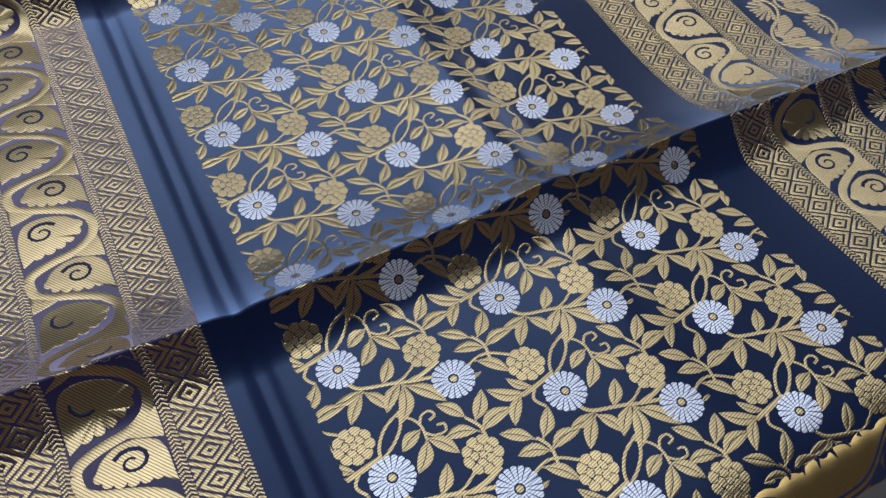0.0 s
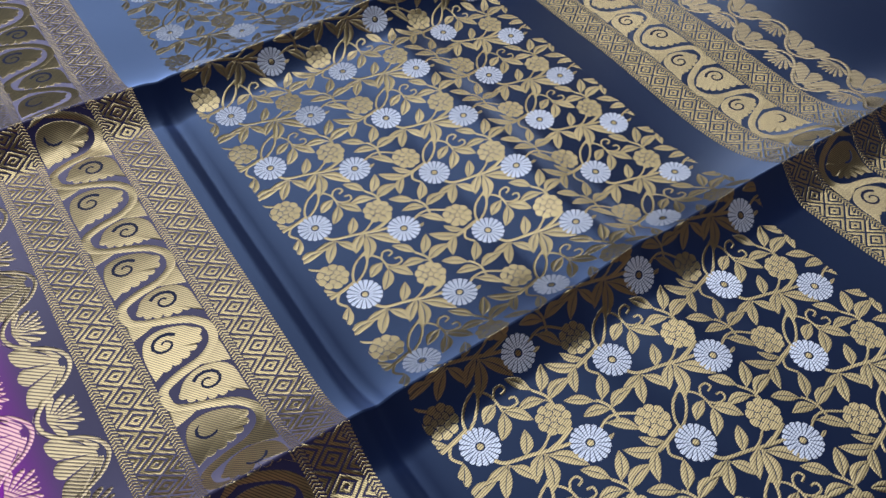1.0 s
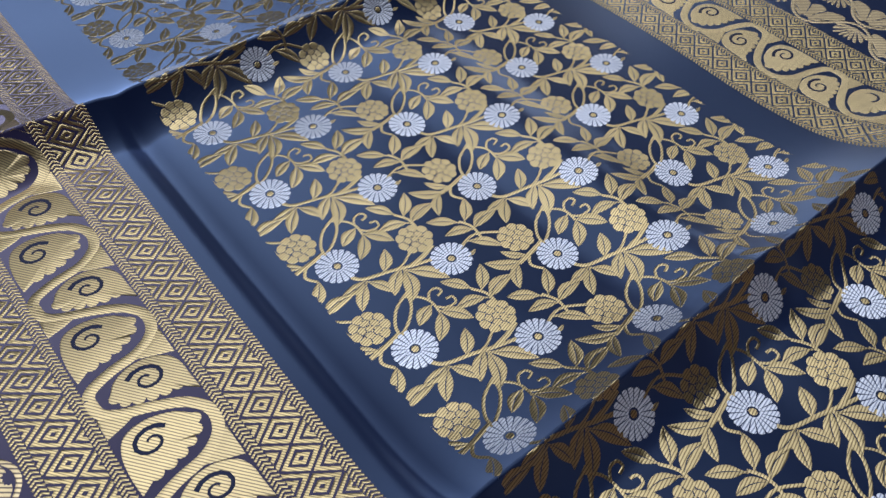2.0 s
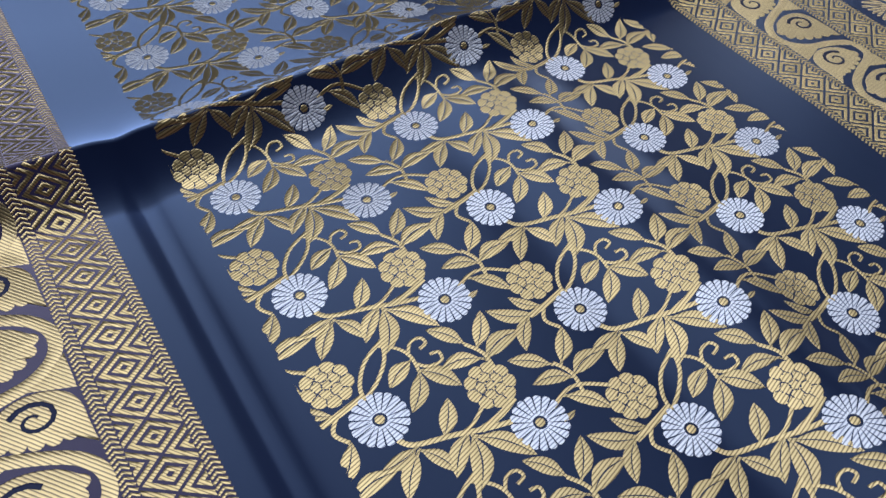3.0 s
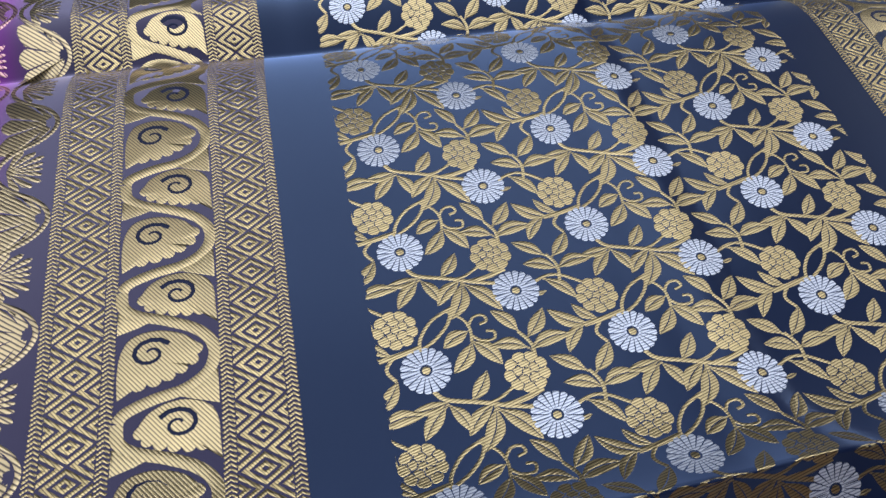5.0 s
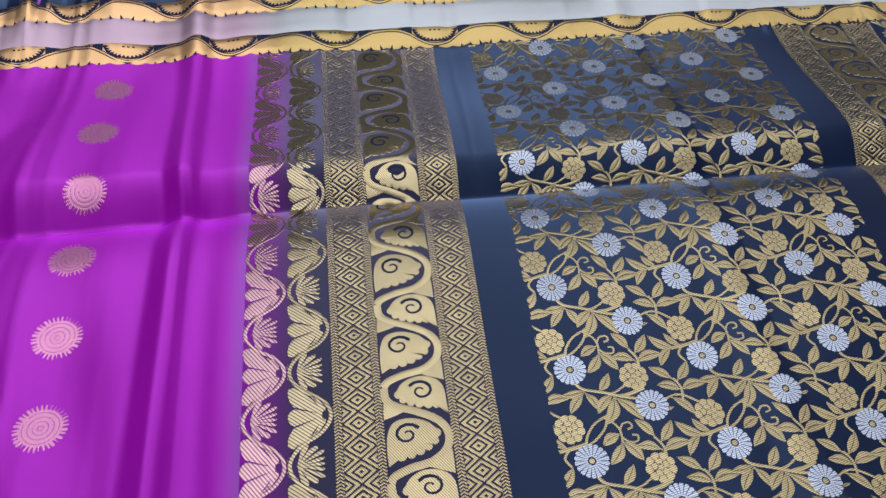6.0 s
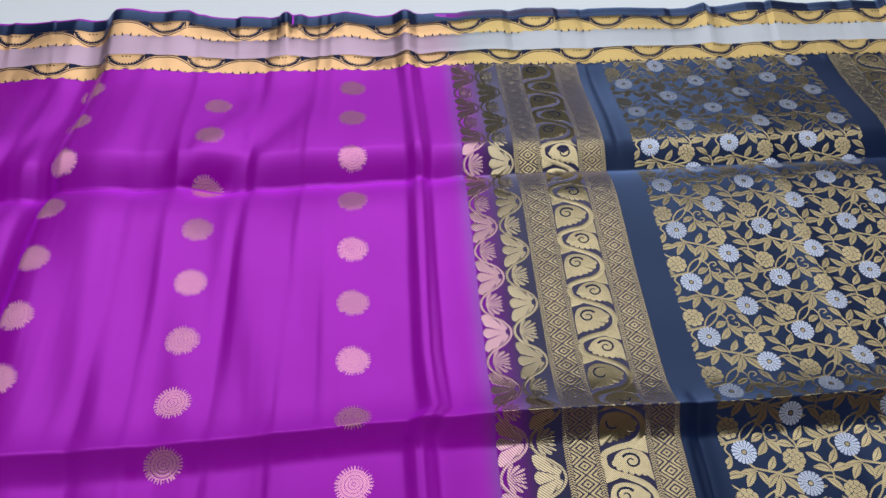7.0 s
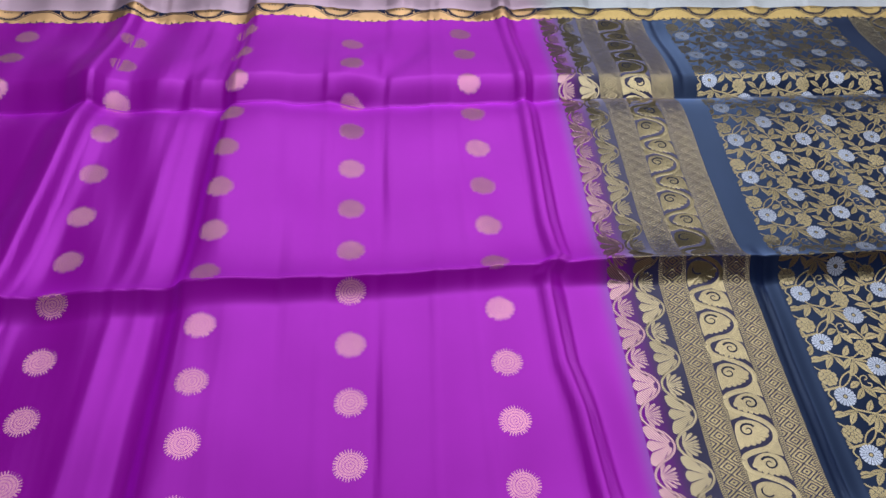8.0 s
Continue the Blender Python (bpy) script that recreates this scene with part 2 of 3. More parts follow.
def height(x, y):
    z = fold_profile(y, firm_at(x)) - 0.0015
    g = lambda c, w: np.exp(-((x - c) / w) ** 2)
    # long soft folds that run across the width
    upper = smooth(-0.10, -0.04, y)
    rise = np.interp(y, [-0.5, -0.40, -0.34, -0.10, -0.04], [0.001, 0.004, 0.0085, 0.0045, 0.0016])
    z = z + crimp(x, 0.142 - 0.010 * upper, 0.05 - 0.025 * upper, 0.035 - 0.020 * upper, rise)
    z = z - (1 - upper + 0.5 * smooth(0.21, 0.26, y)) * 0.0032 * g(-0.034, 0.0066)
    main = np.interp(y, [-0.6, -0.32, -0.24, -0.187, -0.083, -0.06, 0.0, 0.156, 0.21, 0.23, 0.42],
                     [-0.245, -0.255, -0.260, -0.269, -0.271, -0.256, -0.259, -0.257, -0.256, -0.254, -0.259])
    z = z + crimp(x, main, 0.017, 0.015, 0.0062) - crimp(x, main + 0.020, 0.014, 0.024, 0.002)
    second = -0.628 + 0.06 * (y - 0.1)
    z = z + crimp(x, second, 0.018, 0.16, 0.012) - crimp(x, second - 0.028, 0.02, 0.05, 0.004)
    third = -0.81 + 0.10 * (y - 0.1)
    z = z + crimp(x, third, 0.040, 0.020, 0.014) - crimp(x, third + 0.04, 0.02, 0.06, 0.003)
    z = z + 0.0012 * g(-0.505, 0.005) + 0.0010 * g(-0.385 + 0.05 * y, 0.003) + 0.0008 * g(-0.35, 0.004) - 0.0014 * g(-0.445 + 0.04 * y, 0.006) - 0.0012 * g(-0.55, 0.008) + 0.0012 * g(-0.70 + 0.09 * y, 0.007)
    slack = smooth(0.20, 0.225, y) * smooth(0.37, 0.26, y) * smooth(-0.26, -0.30, x)
    z = z + slack * (0.006 * np.exp(-((x + 0.50 - 0.55 * (y - 0.22)) / 0.022) ** 2) - 0.005 * np.exp(-((x + 0.455 - 0.6 * (y - 0.22)) / 0.02) ** 2)
                     + 0.006 * np.exp(-((x + 0.80 + 0.4 * (y - 0.22)) / 0.03) ** 2) - 0.004 * np.exp(-((x + 0.70 - 0.5 * (y - 0.22)) / 0.02) ** 2))
    # gentle waviness of a cloth that was folded
    z = z + 0.0007 * np.sin(x * 31 + 1.3 * np.sin(y * 17)) + 0.0006 * np.sin(y * 43 + 2 * np.sin(x * 13 + 1)) + 0.0008 * np.sin(x * 90 + 3 * np.sin(y * 7)) * smooth(-0.2, -0.3, x)
    # the last panel falls back before the puckered border
    z = z + 0.004 * smooth(0.215, 0.252, y) - 0.021 * smooth(0.246, 0.385, y) + (0.27 + np.interp(x, PINCH_X, PINCH_TILT)) * np.clip(y - 0.402, 0, 0.079) - 0.036 * smooth(0.482, 0.515, y)
    z = z + smooth(0.375, 0.43, y) * (np.interp(x + 0.06 * (y - 0.45), PINCH_X, PINCH_Z) + 0.0006 * np.sin(x * 71))
    return z + np.interp(y, YS, SAG) - 0.030 * smooth(-0.525, -0.64, y)


def arc_table(k):
    dz = np.gradient(fold_profile(YS, k), YS)
    s = np.concatenate([[0], np.cumsum(0.5 * (np.sqrt(1 + dz[1:] ** 2) + np.sqrt(1 + dz[:-1] ** 2)) * np.diff(YS))])
    return s - np.interp(0.0, YS, s)


ARC_FULL, ARC_LOW = arc_table(1.0), arc_table(0.0)


def along(y, x=0.0):
    """Cloth length at the plan place y."""
    k = firm_at(np.array(x))
    return k * np.interp(y, YS, ARC_FULL) + (1 - k) * np.interp(y, YS, ARC_LOW)


def drape(us, ss, hs=None, lean=False):
    """Cloth coordinates (along the length, across the width, above the cloth) to places in the room; lean adds the cloth's normals."""
    x, s = np.asarray(us, float), np.asarray(ss, float)
    k = firm_at(x)
    y = k * np.interp(s, ARC_FULL, YS) + (1 - k) * np.interp(s, ARC_LOW, YS)
    z = height(x, y)
    e = 0.0004
    zx = (height(x + e, y) - height(x - e, y)) / (2 * e)
    zy = (height(x, y + e) - height(x, y - e)) / (2 * e)
    n = np.stack([-zx, -zy, np.ones_like(zx)], 1)
    n /= np.linalg.norm(n, axis=1)[:, None]
    skew = 0.047 * np.minimum(0, x + 0.247) * (1 - 0.7 * smooth(0.05, 0.25, y))
    out = np.stack([x * np.where(x > 0, 1.0052, 1.0103) + 0.002 * y, y + skew + pulled(x, y + skew), z], 1)
    if hs is not None:
        out += n * np.asarray(hs, float)[:, None]
    return (out, n) if lean else out


def linked(name, verts, faces, uv, mat, parent, label="", kind="", flat=False):
    me = bpy.data.meshes.new(name)
    me.from_pydata(verts.tolist(), [], faces)
    me.materials.append(mat)
    layer = me.uv_layers.new(name="UVMap")
    idx = np.empty(len(me.loops), int)
    me.loops.foreach_get("vertex_index", idx)
    layer.data.foreach_set("uv", np.asarray(uv, float)[idx].ravel())
    me.polygons.foreach_set("use_smooth", [not flat] * len(me.polygons))
    ob = new(name, me)
    ob.parent = parent
    if label or kind:
        tagged(ob, label, "", "", kind)
    return ob


class Weave:
    """Gathers raised woven shapes in cloth coordinates for one part."""

    def __init__(self, clip=None):
        self.u, self.s, self.h, self.f, self.clip = [], [], [], [], clip

    def add(self, pts, hs, faces):
        o = len(self.u)
        for p in pts:
            self.u.append(p[0]), self.s.append(p[1])
        self.h += hs
        self.f += [tuple(o + i for i in f) for f in faces]

    def pad(self, pts, top=0.0005, inset=0.78, low=-0.0003):
        """A filled shape with a puffed rim round its centre."""
        n = len(pts)
        cx, cy = sum(p[0] for p in pts) / n, sum(p[1] for p in pts) / n
        mid = [(cx + (p[0] - cx) * inset, cy + (p[1] - cy) * inset) for p in pts]
        v = list(pts) + [(cx + (p[0] - cx) * (0.6 + 0.4 * inset), cy + (p[1] - cy) * (0.6 + 0.4 * inset)) for p in pts] + mid + [(cx, cy)]
        h = [low] * n + [top * 0.7] * n + [top] * n + [top]
        f = []
        for i in range(n):
            j = (i + 1) % n
            f += [(i, j, n + j, n + i), (n + i, n + j, 2 * n + j, 2 * n + i), (2 * n + i, 2 * n + j, 3 * n)]
        self.add(v, h, f)

    def strip(self, line, width, top=0.0005, low=-0.0003):
        """A ribbon along a line; width is a number or a function of 0..1."""
        n = len(line)
        v, h, f = [], [], []
        for i, p in enumerate(line):
            a, b = line[max(i - 1, 0)], line[min(i + 1, n - 1)]
            dx, dy = b[0] - a[0], b[1] - a[1]
            L = math.hypot(dx, dy) or 1
            w = 0.5 * (width(i / (n - 1)) if callable(width) else width)
            nx, ny = -dy / L * w, dx / L * w
            for k, hh in ((-1, low), (-0.75, top * 0.8), (0, top), (0.75, top * 0.8), (1, low)):
                v.append((p[0] + nx * k, p[1] + ny * k)), h.append(hh)
        for i in range(n - 1):
            for k in range(4):
                f.append((5 * i + k, 5 * i + k + 1, 5 * i + 5 + k + 1, 5 * i + 5 + k))
        self.add(v, h, f)

    def leaf(self, base, tip, width=0.36, bend=0.12, top=0.0006):
        """A leaf with two lobes beside a sunk mid-vein and a curled tip."""
        bx, by = base
        ex, ey = tip[0] - bx, tip[1] - by
        n = 12
        rows = []
        for i in range(n):
            t = i / (n - 1)
            q0 = max(0.0, (t - 0.10) / 0.90)
            w = max(0.07 * (1 - t), 0.86 * width * max(0.0, math.sin(math.pi * min(1.0, q0 ** 0.88))) ** 0.82)
            c = bend * math.sin(math.pi * t) - 0.12 * bend * t
            row = []
            for k, hh in ((-0.5, -0.0003), (-0.44, top * 0.8), (-0.06, top), (0.0, -0.0002), (0.06, top), (0.44, top * 0.8), (0.5, -0.0003)):
                q = c + w * k
                row.append((bx + ex * t - ey * q, by + ey * t + ex * q, hh))
            rows.append(row)
        v = [(a[0], a[1]) for r in rows for a in r]
        h = [a[2] for r in rows for a in r]
        f = [(7 * i + k, 7 * i + k + 1, 7 * i + 8 + k, 7 * i + 7 + k) for i in range(n - 1) for k in range(6)]
        self.add(v, h, f)

    def make(self, name, mat, parent, label="", kind=""):
        if not self.f:
            return None
        u, s, h, f = np.array(self.u), np.array(self.s), np.array(self.h), self.f
        h = np.where(h < 0, h * 0.55, h * 0.30)   # the weave stands only a little proud
        if self.clip:
            lo, hi, s0, s1 = self.clip
            f = [q for q in f if lo < sum(u[i] for i in q) / len(q) < hi and s0 < sum(s[i] for i in q) / len(q) < s1]
            if not f:
                return None
            u, s = np.clip(u, lo, hi), np.clip(s, s0, s1)
            used = sorted({i for q in f for i in q})
            back = {o: i for i, o in enumerate(used)}
            f = [tuple(back[i] for i in q) for q in f]
            u, s, h = u[used], s[used], h[used]
        up = lambda q: sum(u[q[i - 1]] * s[q[i]] - u[q[i]] * s[q[i - 1]] for i in range(len(q))) >= 0
        f = [q if up(q) else q[::-1] for q in f]
        places, lean = drape(u, s, h, True)
        ob = linked(name, places, f, np.stack([u, s], 1), mat, parent, label, kind)
        # threads lie nearly flat in the cloth: their shading leans to its normal
        own = np.empty(3 * len(u))
        ob.data.vertex_normals.foreach_get("vector", own)
        own = own.reshape(-1, 3)
        both = 0.65 * own + 0.35 * lean
        both /= np.linalg.norm(both, axis=1)[:, None]
        ob.data.normals_split_custom_set_from_vertices(both.tolist())
        return ob


def spline(pts, per=5):
    """Smooth line through points (Catmull-Rom)."""
    p = [pts[0]] + list(pts) + [pts[-1]]
    out = []
    for i in range(1, len(p) - 2):
        for j in range(per):
            t = j / per
            out.append(tuple(0.5 * (2 * p[i][k] + (p[i + 1][k] - p[i - 1][k]) * t + (2 * p[i - 1][k] - 5 * p[i][k] + 4 * p[i + 1][k] - p[i + 2][k]) * t * t
                                    + (3 * p[i][k] - p[i - 1][k] - 3 * p[i + 1][k] + p[i + 2][k]) * t ** 3) for k in (0, 1)))
    out.append(tuple(pts[-1]))
    return out


def sheet(name, u0, u1, s0, s1, mat, parent, label="", step=0.004, across=0.0026):
    nu, ns = max(2, round((u1 - u0) / step) + 1), max(2, round((s1 - s0) / across) + 1)
    U, S = np.meshgrid(np.linspace(u0, u1, nu), np.linspace(s0, s1, ns), indexing="ij")
    i, j = np.meshgrid(np.arange(nu - 1), np.arange(ns - 1), indexing="ij")
    a = (i * ns + j).ravel()
    faces = np.stack([a, a + ns, a + ns + 1, a + 1], 1).tolist()
    return linked(name, drape(U.ravel(), S.ravel()), faces, np.stack([U.ravel(), S.ravel()], 1), mat, parent, label)


# ---- the unseen room, added round the table for what the cloth reflects ----


def slab(name, x0, y0, z0, x1, y1, z1, mat, label, category, kind="structure", bevel=0.0):
    bm = bmesh.new()
    bmesh.ops.create_cube(bm, size=1)
    bmesh.ops.scale(bm, vec=(x1 - x0, y1 - y0, z1 - z0), verts=bm.verts)
    bmesh.ops.translate(bm, vec=((x0 + x1) / 2, (y0 + y1) / 2, (z0 + z1) / 2), verts=bm.verts)
    if bevel:
        bmesh.ops.bevel(bm, geom=bm.edges[:], offset=bevel, segments=3, affect="EDGES")
    me = bpy.data.meshes.new(name)
    bm.to_mesh(me), bm.free()
    me.materials.append(mat)
    return tagged(new(name, me), label, category, "", kind)


TOP = -0.026
slab("floor", -2.6, -2.2, -0.83, 2.6, 2.4, -0.75, floor_mat, "grey tiled floor under the table", "floor")
slab("ceiling", -2.6, -2.2, 2.0, 2.6, 2.4, 2.08, room_grey, "unseen grey ceiling added over the table", "ceiling")
# unseen brown wall, added so that the near side of the creases reflects brown
slab("wall_south", -2.6, -2.3, -0.75, 2.6, -2.2, 2.0, brown_reflection, "unseen brown wall added to tint the reflections", "wall")
slab("wall_west", -2.7, -2.2, -0.75, -2.6, 2.3, 2.0, room_grey, "unseen grey wall added to close the room", "wall")
# unseen walls with made-up openings where the two fill lamps stand
for box in ((2.6, -2.2, -0.75, 2.7, 1.2, 2.0), (2.6, 2.2, -0.75, 2.7, 2.3, 2.0), (2.6, 1.2, -0.75, 2.7, 2.2, 0.4), (2.6, 1.2, 1.4, 2.7, 2.2, 2.0)):
    slab("wall_east", *box, room_grey, "plain grey plastered wall beside a window", "wall")
for nm, box in (("wall_north", (-2.6, 2.3, -0.75, 2.6, 2.4, 0.6)), ("wall_north", (-2.6, 2.3, 1.7, 2.6, 2.4, 2.0)),
                ("wall_north", (-2.6, 2.3, 0.6, -1.8, 2.4, 1.7)), ("wall_north", (0.6, 2.3, 0.6, 2.6, 2.4, 1.7))):
    slab(nm, *box, room_grey, "plain grey plastered wall beside a window", "wall")

table = tagged(new("table"), "white laminate table under the spread saree", "table")
tt = slab("tabletop", -1.5, -0.95, TOP - 0.03, 1.1, 1.25, TOP, white_top, "", "", "", 0.003)
tt.parent = table
for lx, ly in ((-1.42, -0.87), (1.02, -0.87), (-1.42, 1.17), (1.02, 1.17)):
    lg = slab("leg", lx - 0.03, ly - 0.03, -0.75, lx + 0.03, ly + 0.03, TOP - 0.03, white_top, "", "", "", 0.003)
    lg.parent = table

# ---- the saree ----
saree = tagged(new("saree"), "creased purple and navy silk saree with gold brocade on table", "saree")

FAR_EDGE = float(along(0.480))
BORDER_IN, SILVER_0, SILVER_1, GOLD_1 = (float(along(v)) for v in (0.403, 0.425, 0.449, 0.471))
HEM = float(along(0.514))
NEAR_IN = -0.570
NEAR_EDGE = NEAR_IN - (FAR_EDGE - BORDER_IN)
LEFT_END, RIGHT_END = -1.15, 0.56
PURPLE_END, BAND_0, STRIPE_0, PANEL_0 = -0.207, -0.207, -0.051, -0.019
PANEL_1, STRIPE_1, BAND_1 = 0.245, 0.273, 0.429

body = sheet("body_cloth", LEFT_END, PURPLE_END, NEAR_EDGE, HEM, purple_silk, saree, "bright purple satin silk, softly creased")
band_l = sheet("brocade_band", BAND_0, STRIPE_0, NEAR_EDGE, HEM, band_silk, saree, "shot purple-navy silk band covered with gold brocade", 0.002, 0.0015)
sheet("plain_stripe", STRIPE_0, PANEL_0, NEAR_EDGE, HEM, navy_silk, saree, "plain navy satin stripe", 0.002, 0.0015)
panel = sheet("floral_panel", PANEL_0, PANEL_1, NEAR_EDGE, HEM, navy_silk, saree, "navy silk panel with gold vines and silver daisies", 0.002, 0.0015)
sheet("plain_stripe", PANEL_1, STRIPE_1, NEAR_EDGE, HEM, navy_silk, saree, "plain navy satin stripe", 0.002, 0.0015)
band_r = sheet("brocade_band", STRIPE_1, BAND_1, NEAR_EDGE, HEM, navy_silk, saree, "navy silk band covered with gold brocade", 0.002, 0.0015)
sheet("end_cloth", BAND_1, RIGHT_END, NEAR_EDGE, HEM, navy_silk, saree, "plain dark navy silk end piece")

MM = 0.001
FIELD = (PANEL_0, PANEL_1, NEAR_IN, BORDER_IN)


def polar(w, x, s, radii, n, shape):
    """One connected disc: shape(ring, angle) gives the radius factor and the height."""
    v, h, f = [(x, s)], [shape(0.0, 0.0)[1]], []
    for r in radii:
        for k in range(n):
            a = 2 * math.pi * k / n
            q, hh = shape(r, a)
            v.append((x + q * math.cos(a), s + q * math.sin(a))), h.append(hh)
    for k in range(n):
        f.append((0, 1 + k, 1 + (k + 1) % n))
    for i in range(len(radii) - 1):
        for k in range(n):
            a, b = 1 + i * n + k, 1 + i * n + (k + 1) % n
            f.append((a, a + n, b + n, b))
    w.add(v, h, f)


def daisy(x, s):
    w = Weave(FIELD)
    turn = math.pi / 6 * random.randrange(6)

    def shape(r, a):
        c = abs(math.sin(9 * a + turn))
        out = 0.0108 * r
        if r > 0.9:
            out *= 0.93 + 0.09 * c ** 0.5
        if r >= 1:
            return out, -0.0003
        groove = c < 0.18 and r > 0.3
        return out, (-0.0002 if groove else 0.00035 * (0.7 + 0.3 * c)) if r > 0.27 else -0.0002
    polar(w, x, s, (0.2, 0.28, 0.36, 0.6, 0.8, 0.94, 1.0), 108, shape)
    ob = w.make("daisy", silver, panel, "silver-white woven daisy")
    if ob:
        c = Weave(FIELD)
        polar(c, x, s, (0.4, 0.8, 1.0), 12, lambda r, a: (0.0020 * r, 0.0005 if r < 0.9 else -0.0003))
        c.make("daisy_centre", gold, panel, "gold daisy centre")


def rose_centres():
    out = [(0.0, 0.0, 0.0026)]
    for cnt, r, rad, off in ((5, 0.0037, 0.0024, 0.3), (9, 0.0073, 0.0027, 0.56)):
        out += [(r * math.cos(2 * math.pi * (k + off) / cnt), r * math.sin(2 * math.pi * (k + off) / cnt), rad) for k in range(cnt)]
    return out


PETALS = rose_centres()


def rose(x, s):
    w = Weave(FIELD)

    def shape(r, a):
        q = r * (0.0083 + 0.0015 * abs(math.sin(4.5 * a - 0.28)) ** 0.55)
        px, py = q * math.cos(a), q * math.sin(a)
        near = sorted(math.hypot(px - c[0], py - c[1]) / c[2] for c in PETALS)
        gap = near[1] - near[0]
        if r >= 1:
            return q, -0.0003
        return q, (-0.00015 if gap < 0.15 else 0.00025 + 0.00012 * min(1, gap)) if near[0] < 1.25 else -0.0002
    polar(w, x, s, (0.12, 0.2, 0.27, 0.33, 0.39, 0.45, 0.51, 0.57, 0.63, 0.69, 0.75, 0.81, 0.87, 0.93, 0.97, 1.0), 90, shape)
    w.make("rose", gold, panel, "gold woven rose")


STEMS = {
    "main": ([(1, -10), (5, -14.5), (18, -18.5), (29, -22.5), (38, -25)], 2.4), "stalk": ([(21, -19.5), (26, -18.5), (33, -14.5)], 1.7),
    "rose_foot": ([(27, -22), (36, -20.8), (44, -18)], 3.0),
    "loop_a": ([(16, 27.5), (6.4, 22.7), (0.3, 15.3), (-1.2, 9)], 1.9), "loop_b": ([(16, 27.5), (13, 20), (6.6, 13.6), (-0.5, 9.5)], 1.9),
    "curl_stem": ([(13.5, 26), (19.2, 21.2), (21.6, 15.6), (21, 9)], 1.6), "curl_a": ([(21, 16.5), (24.2, 20.8), (28.4, 21), (29.4, 18), (26, 16.8)], 1.6),
    "curl_b": ([(21.4, 12.5), (25, 9), (30.4, 8.6), (31.4, 12.2), (28, 13)], 1.6),
    "low_stem": ([(-1.5, 10.8), (-11, 8.8), (-20, 7.4)], 3.0), "tail": ([(-11.5, 9), (-16, 3.2), (-12.8, -2.6)], 1.9),
    "top_stem": ([(45, -5), (45.3, 3), (41.3, 10)], 1.9),
    "arc": ([(54, -28.5), (60.8, -25.6), (68, -26.2), (76.5, -31.8)], 1.9), "side_stem": ([(66.5, -31), (68.3, -21), (65, -13.7)], 1.9),
}
LEAVES = [((14.4, -17.7), (24, -5.5), 0.52, -0.06), ((5.5, -15.5), (-9, -17.2), 0.50, 0.06), ((5, -17), (-6.6, -30), 0.46, -0.06), ((5.1, -16.5), (12.3, -30.4), 0.46, 0.08),
          ((23.6, -20), (10.4, -31.8), 0.46, -0.08), ((23.5, -21), (14.8, -40), 0.46, 0.10), ((23.5, -22.5), (38, -39.5), 0.40, 0.08),
          ((21.3, 14.5), (8.6, 8.6), 0.60, -0.08), ((20.6, 9.8), (31.2, -3.8), 0.50, 0.08), ((21.4, 9.6), (10.6, -4), 0.50, 0.08),
          ((-12.5, 8.8), (-22.4, 18.8), 0.42, 0.1), ((-16.5, 7), (-33.8, 18), 0.40, 0.10), ((-19.5, 8.2), (-30.8, -4.4), 0.44, -0.10),
          ((41.7, 9.5), (32.3, 22.8), 0.48, -0.08), ((44, 6), (55, 19.2), 0.50, -0.06), ((44, 1), (28, 5.6), 0.48, -0.12), ((44, 0), (63, 4.6), 0.48, 0.12),
          ((64.6, -14.6), (51, -4.2), 0.46, -0.06), ((67, -16), (78, -2.8), 0.50, -0.06), ((68.2, -23), (53, -17), 0.48, -0.12), ((67.5, -22.5), (85.6, -19.2), 0.48, 0.12),
          ((59.5, -26.6), (72, -39.8), 0.42, 0.1), ((53.5, -34.9), (59.6, -33.5), 0.45, 0.0)]
far_leaves = Weave(FIELD)


def sprig(x, s, apart):
    w = Weave(FIELD)
    for pts, width in STEMS.values():
        w.strip([(x + a * MM, s + b * MM) for a, b in spline(pts, 4)], width * MM, 0.0003)
    w.make("vine", gold, panel)
    for (a, b), (c, d), wd, bend in LEAVES:
        lf = Weave(FIELD) if apart else far_leaves
        k = random.uniform(0.96, 1.05)
        lf.leaf((x + a * MM, s + b * MM), (x + c * MM, s + d * MM), wd * k, bend, 0.0003)
        if apart:
            lf.make("leaf", gold, panel)


COLUMN_SHIFT = {0: -0.3, 1: 1.0, 2: -0.6, 3: -0.3, 4: 1.3}   # the daisies' columns are not quite even
for i in range(-2, 7):
    for j in range(-11, 9):
        x, s = i * WIDE / 2, (j - 0.5 * (i % 2)) * PITCH
        if NEAR_IN - 0.06 < s < BORDER_IN + 0.06:
            if PANEL_0 - 0.012 < x < PANEL_1 + 0.03:
                daisy(x + COLUMN_SHIFT.get(i, 0) * MM, s + (MM if i == 4 else 0)), rose(x - (0.0053 if i % 2 else 0.0094), s + 0.0213)
            if i % 2 == 0:
                sprig(x, s, -4 <= j <= -2)
far_leaves.make("leaves", gold, panel, "many gold woven leaves", "stuff")

# round medallions in columns over the purple silk
MEDAL = 0.0624


